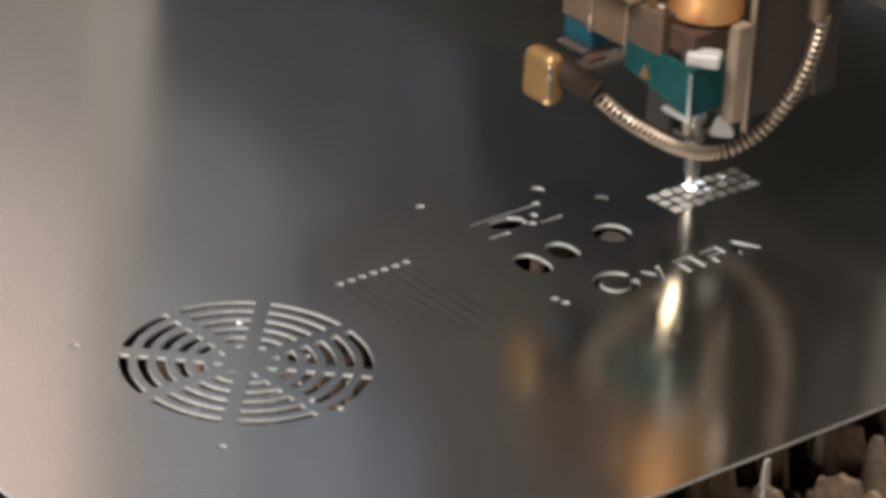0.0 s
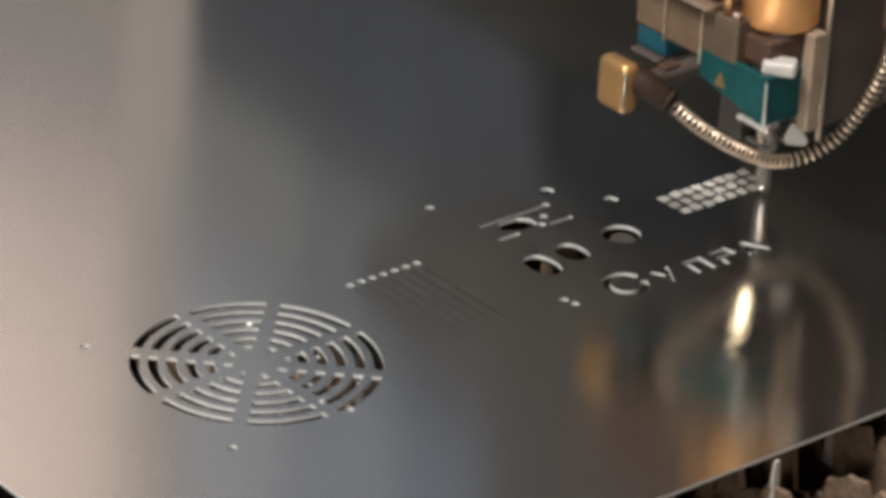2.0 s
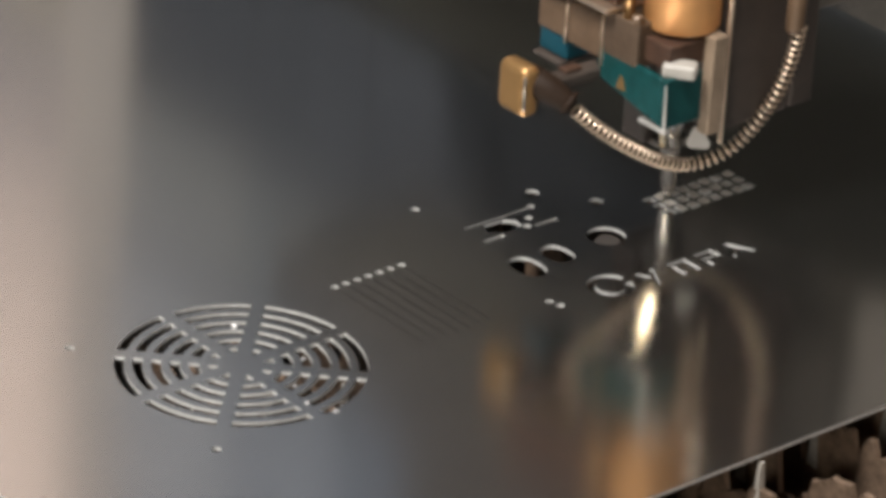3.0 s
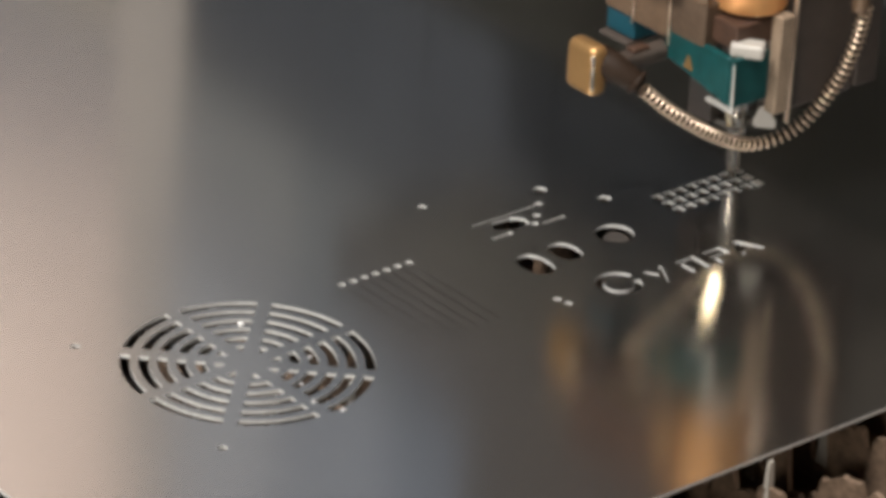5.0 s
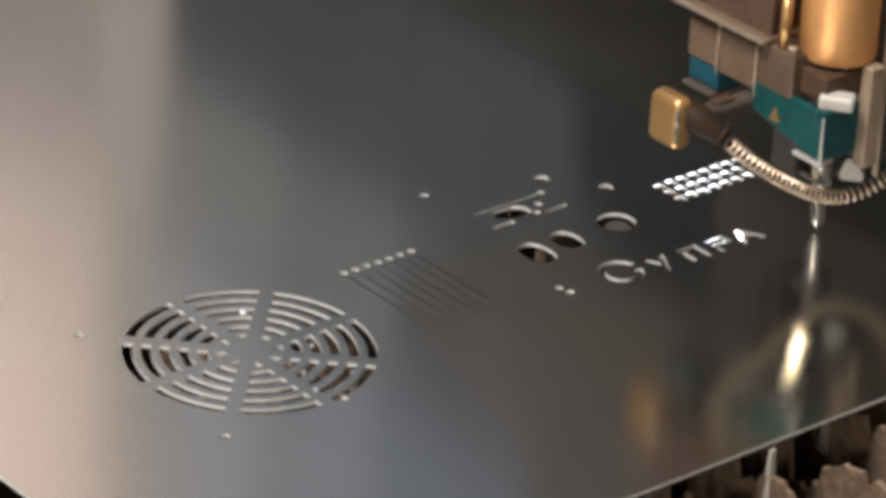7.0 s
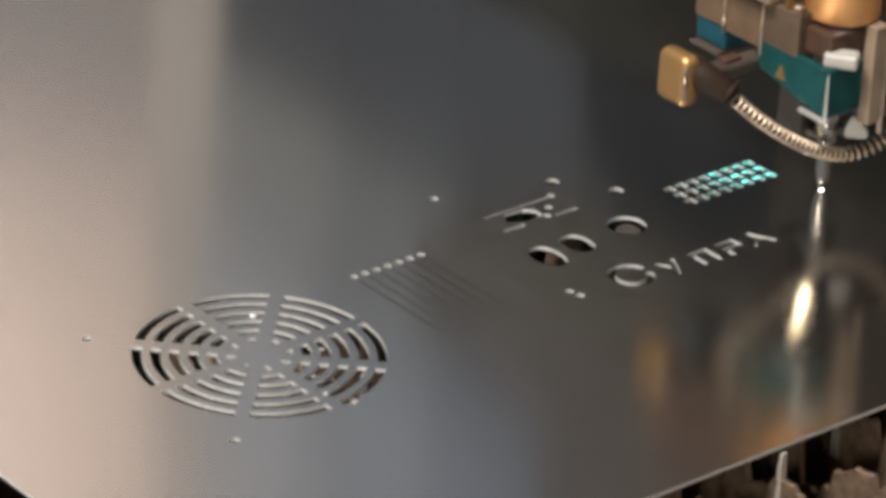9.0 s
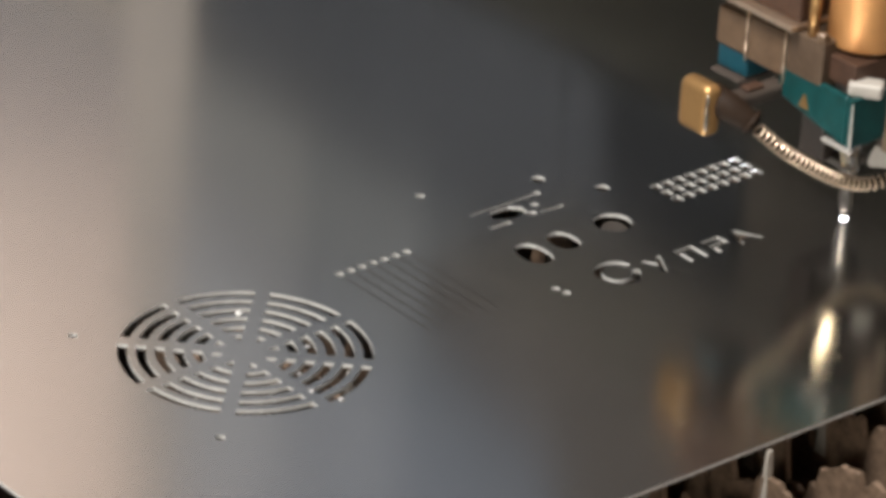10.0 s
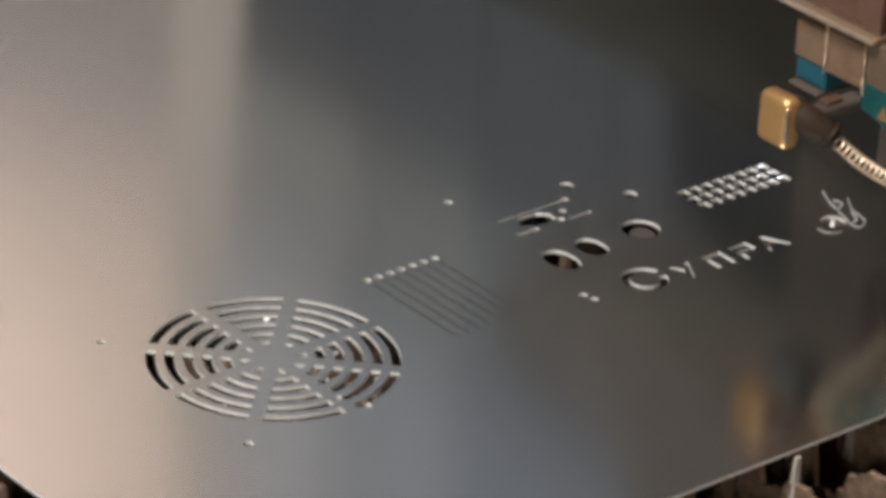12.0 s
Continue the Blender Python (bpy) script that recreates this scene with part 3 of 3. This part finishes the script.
part("sleeve", tube_bm([Vector(p) + SIGHT * 15 for p in ((31.8, -40.9, 92.0), (31.8, -40.9, 94.0), (32.3, -41.2, 150))], [3.8, 4.4, 4.4], 24), TAN, head, smooth=True)
part("sleeve_bracket", box_bm(28, 40, -46, -12, 136, 143.5, 1), DARK, head)

for piece in head.children:
    if piece.name.startswith(("hose", "brass_nut", "elbow", "ferrule", "stub")):
        piece.location = FORWARD + Vector((1.7, -1.5, 0.6)) * MM
    elif not piece.name.startswith("nozzle"):
        piece.location = FORWARD

spark = part("laser_spark", lathe_bm([(0.05, -0.9), (1.4, -0.4), (2.1, 0.6), (1.5, 2.0), (0.6, 3.0), (0.05, 3.4)], sides=24), SPARK)
tagged(spark, "white-hot laser spark at the cutting point", "spark")

jet = part("molten_spray", lathe_bm([(0.05, -42), (1.2, -38), (2.0, -25), (1.6, -12), (0.6, -4), (0.05, -3)], sides=16), JET)
tagged(jet, "white-hot molten spray under the cutting point", "spray")

PLASMA = material("cyan plasma", (1, 1, 1), emit=(0.03, 0.75, 0.68, 110))
plasma = part("plasma_puff", lathe_bm([(0.05, -3.5), (1.8, -2.6), (3.0, 0), (2.2, 2.2), (0.05, 3.0)], sides=20), PLASMA)
tagged(plasma, "glowing cyan puff of plasma under the sheet", "plasma")

# ---- everything that moves ----
# seconds, x and y of the nozzle's tip, and its height above the sheet, in millimetres
HEAD_ROWS = [
    (0.0, 274.7, 19.0, 0), (0.1, 296.5, 18.1, 0), (0.2, 307.3, 19.1, 0), (0.3, 305.1, 15.8, 0), (0.4, 286.7, 16.5, 0),
    (0.5, 263.5, 14.3, 0), (0.6, 250.0, 13.8, 0), (0.7, 258.2, 6.8, 0), (0.8, 274.9, 14.8, 0), (0.9, 287.1, 11.6, 0),
    (1.0, 308.8, 11.8, 0), (1.1, 307.1, 4.9, 0), (1.2, 292.5, 4.9, 0), (1.3, 276.5, 9.0, 0), (1.4, 253.3, 11.6, 0),
    (1.5, 248.2, 4.7, 0), (1.6, 269.2, 13.6, 0), (1.7, 282.0, 8.4, 0), (1.8, 296.3, 4.0, 0), (1.9, 298.7, 2.4, 0),
    (2.0, 294.7, -2.8, 0), (2.1, 270.3, -5.8, 0), (2.2, 252.3, -1.8, 0), (2.3, 253.8, -2.7, 0), (2.4, 246.9, 12.7, 0),
    (2.5, 253.8, 21.3, 0), (2.6, 254.3, 4.7, 0), (2.7, 259.0, 1.6, 0), (2.8, 253.7, 6.6, 0), (2.9, 252.4, 13.8, 0),
    (3.0, 261.7, 17.2, 0), (3.2, 263.5, 0.0, 0), (3.4, 267.5, 19.3, 0), (3.5, 269.0, 9.2, 0), (3.7, 270.7, 5.5, 0),
    (4.5, 286.0, 13.0, 0), (5.3, 299.9, 16.6, 0), (5.5, 301.0, -3.4, 0), (6.0, 308.9, -2.9, 0), (6.1, 308.9, -6.0, 110),
    (6.3, 296.0, -30.0, 150), (6.4, 289.0, -40.0, 100), (6.5, 283.0, -47.0, 31), (6.6, 278.0, -48.0, 0), (6.7, 274.4, -48.0, 0),
    (7.0, 282.9, -54.1, 0), (7.2, 282.8, -47.0, 0), (8.0, 292.0, -52.0, 0), (8.8, 306.5, -21.7, 0), (9.0, 313.6, -18.4, 0),
    (9.5, 281.3, -51.5, 0), (9.6, 279.7, -52.9, 0), (9.8, 308.6, -40.3, 0), (10.0, 304.3, -52.0, 0), (10.1, 291.7, -53.5, 0),
    (10.4, 302.2, -28.0, 0), (10.5, 309.1, -27.7, 0), (10.7, 293.6, -53.4, 0), (10.8, 298.0, -53.0, 5), (10.9, 302.9, -49.8, 0), (11.0, 322.0, -32.0, 58),
    (11.2, 333.8, -51.2, 0), (11.3, 343.8, -44.5, 0), (11.5, 337.9, -45.9, 0), (11.6, 338.0, -46.0, 25), (11.8, 326.0, -62.0, 10),
    (12.0, 318.8, -69.8, 0)]
SPARK_ON = [(0.0, 0.12), (0.27, 0.34), (0.43, 0.57), (0.66, 0.74), (0.86, 0.94), (1.26, 1.34), (1.43, 1.74), (2.56, 2.64), (2.73, 2.9), (6.93, 7.07), (8.93, 9.07), (9.93, 10.07), (11.23, 11.35), (11.93, 12.0)]


SPRAY_ON = [(0.26, 0.34, 4), (0.56, 0.64, 4), (1.36, 1.44, 12), (1.56, 1.64, 6), (2.56, 2.64, 4), (2.76, 2.84, 4), (6.93, 7.07, 15), (9.93, 10.07, 40), (11.93, 12.0, 50)]


def sunk(t):
    """How high the spark sits: in the kerf in the later, cleaner cuts."""
    return -1.9 if 0.4 < t < 0.6 else -1.3 if 1.4 < t < 1.7 else 0.3 if t < 5 else -3.6 if t < 8 else -2.6 if t < 9.5 else -1.4


def k_turn(column, row):
    return 1.3 * column + 2.9 * row


def motions():
    walk(head, [(t, pose(x * MM, y * MM, z * MM)) for t, x, y, z in HEAD_ROWS])
    walk(carriage, [(t, pose(x * MM, y * MM, 0)) for t, x, y, z in HEAD_ROWS])
    walk(gantry, [(t, pose(x * MM, 0, 0)) for t, x, y, z in HEAD_ROWS])
    # the spark sits at the cut while the beam is on and draws back into the nozzle between the cuts
    rows = []
    for k in range(0, 361):
        t = k / 30
        for (ta, xa, ya, za), (tb, xb, yb, zb) in zip(HEAD_ROWS, HEAD_ROWS[1:]):
            if ta <= t <= tb:
                f = (t - ta) / (tb - ta)
                f = f * f * (3 - 2 * f)
                on = any(a - 0.001 <= t <= b for a, b in SPARK_ON)
                rows.append((t, pose((xa + (xb - xa) * f) * MM, (ya + (yb - ya) * f) * MM, (za + (zb - za) * f + (sunk(t) if on else 14.0)) * MM)))
                break
    walk(spark, rows)
    # the spray shoots down under the sheet in the strongest cuts and is else drawn up inside the barrel
    rows = []
    for k in range(0, 361):
        t = k / 30
        for (ta, xa, ya, za), (tb, xb, yb, zb) in zip(HEAD_ROWS, HEAD_ROWS[1:]):
            if ta <= t <= tb:
                f = (t - ta) / (tb - ta)
                f = f * f * (3 - 2 * f)
                depth = next((d for a, b, d in SPRAY_ON if a - 0.001 <= t <= b), None)
                x, y, z = xa + (xb - xa) * f, ya + (yb - ya) * f, za + (zb - za) * f
                if depth is None:
                    rows.append((t, pose((x - 10) * MM, (y - 10) * MM, (z + 144) * MM)))
                else:
                    rows.append((t, pose(x * MM, y * MM, -depth * MM)))
                break
    walk(jet, rows)
    # puffs of plasma blow under the sheet at the pierced vents, else the glow is held inside the barrel
    rows = []
    for k in range(0, 361):
        t = k / 30
        for (ta, xa, ya, za), (tb, xb, yb, zb) in zip(HEAD_ROWS, HEAD_ROWS[1:]):
            if ta <= t <= tb:
                f = (t - ta) / (tb - ta)
                f = f * f * (3 - 2 * f)
                x, y, z = xa + (xb - xa) * f, ya + (yb - ya) * f, za + (zb - za) * f
                rows.append((t, pose(0.300, 0.000, -0.013) if 8.93 <= t <= 9.07 else pose((x - 2) * MM, (y - 3) * MM, -0.009) if 0.65 <= t <= 0.74 else pose((x - 23) * MM, (y - 23) * MM, (z + 118) * MM)))
                break
    walk(plasma, rows)
    for ob, x, y, column, row in slugs:
        t = 2.75 + 0.33 * column + 0.09 * row
        rest = pose(x * MM, y * MM, 0.0004 * math.sin(k_turn(column, row)), 11 * math.sin(2.1 * k_turn(column, row)), 11 * math.cos(1.7 * k_turn(column, row)), 6 * math.sin(k_turn(column, row)))
        fallen = pose(x * MM, y * MM, -0.116, 12 * (row - 1), 8, 20 * column)
        walk(ob, [(0, rest), (t, rest), (t + 0.15, fallen), (12.0, fallen)])
    rest = pose(DISC[0] * MM, DISC[1] * MM, 0)
    fallen = pose(DISC[0] * MM, DISC[1] * MM, -0.114, 8, 5, 0)
    walk(disc_slug, [(0, rest), (10.6, rest), (10.75, fallen), (12.0, fallen)])
    # slag is thrown up through the kerf while the disc is cut
    low, high = pose(0, 0, -0.0032), pose(0, 0, 0)
    walk(crust, [(0, low), (9.85, low), (10.05, high), (12.0, high)])


motions()
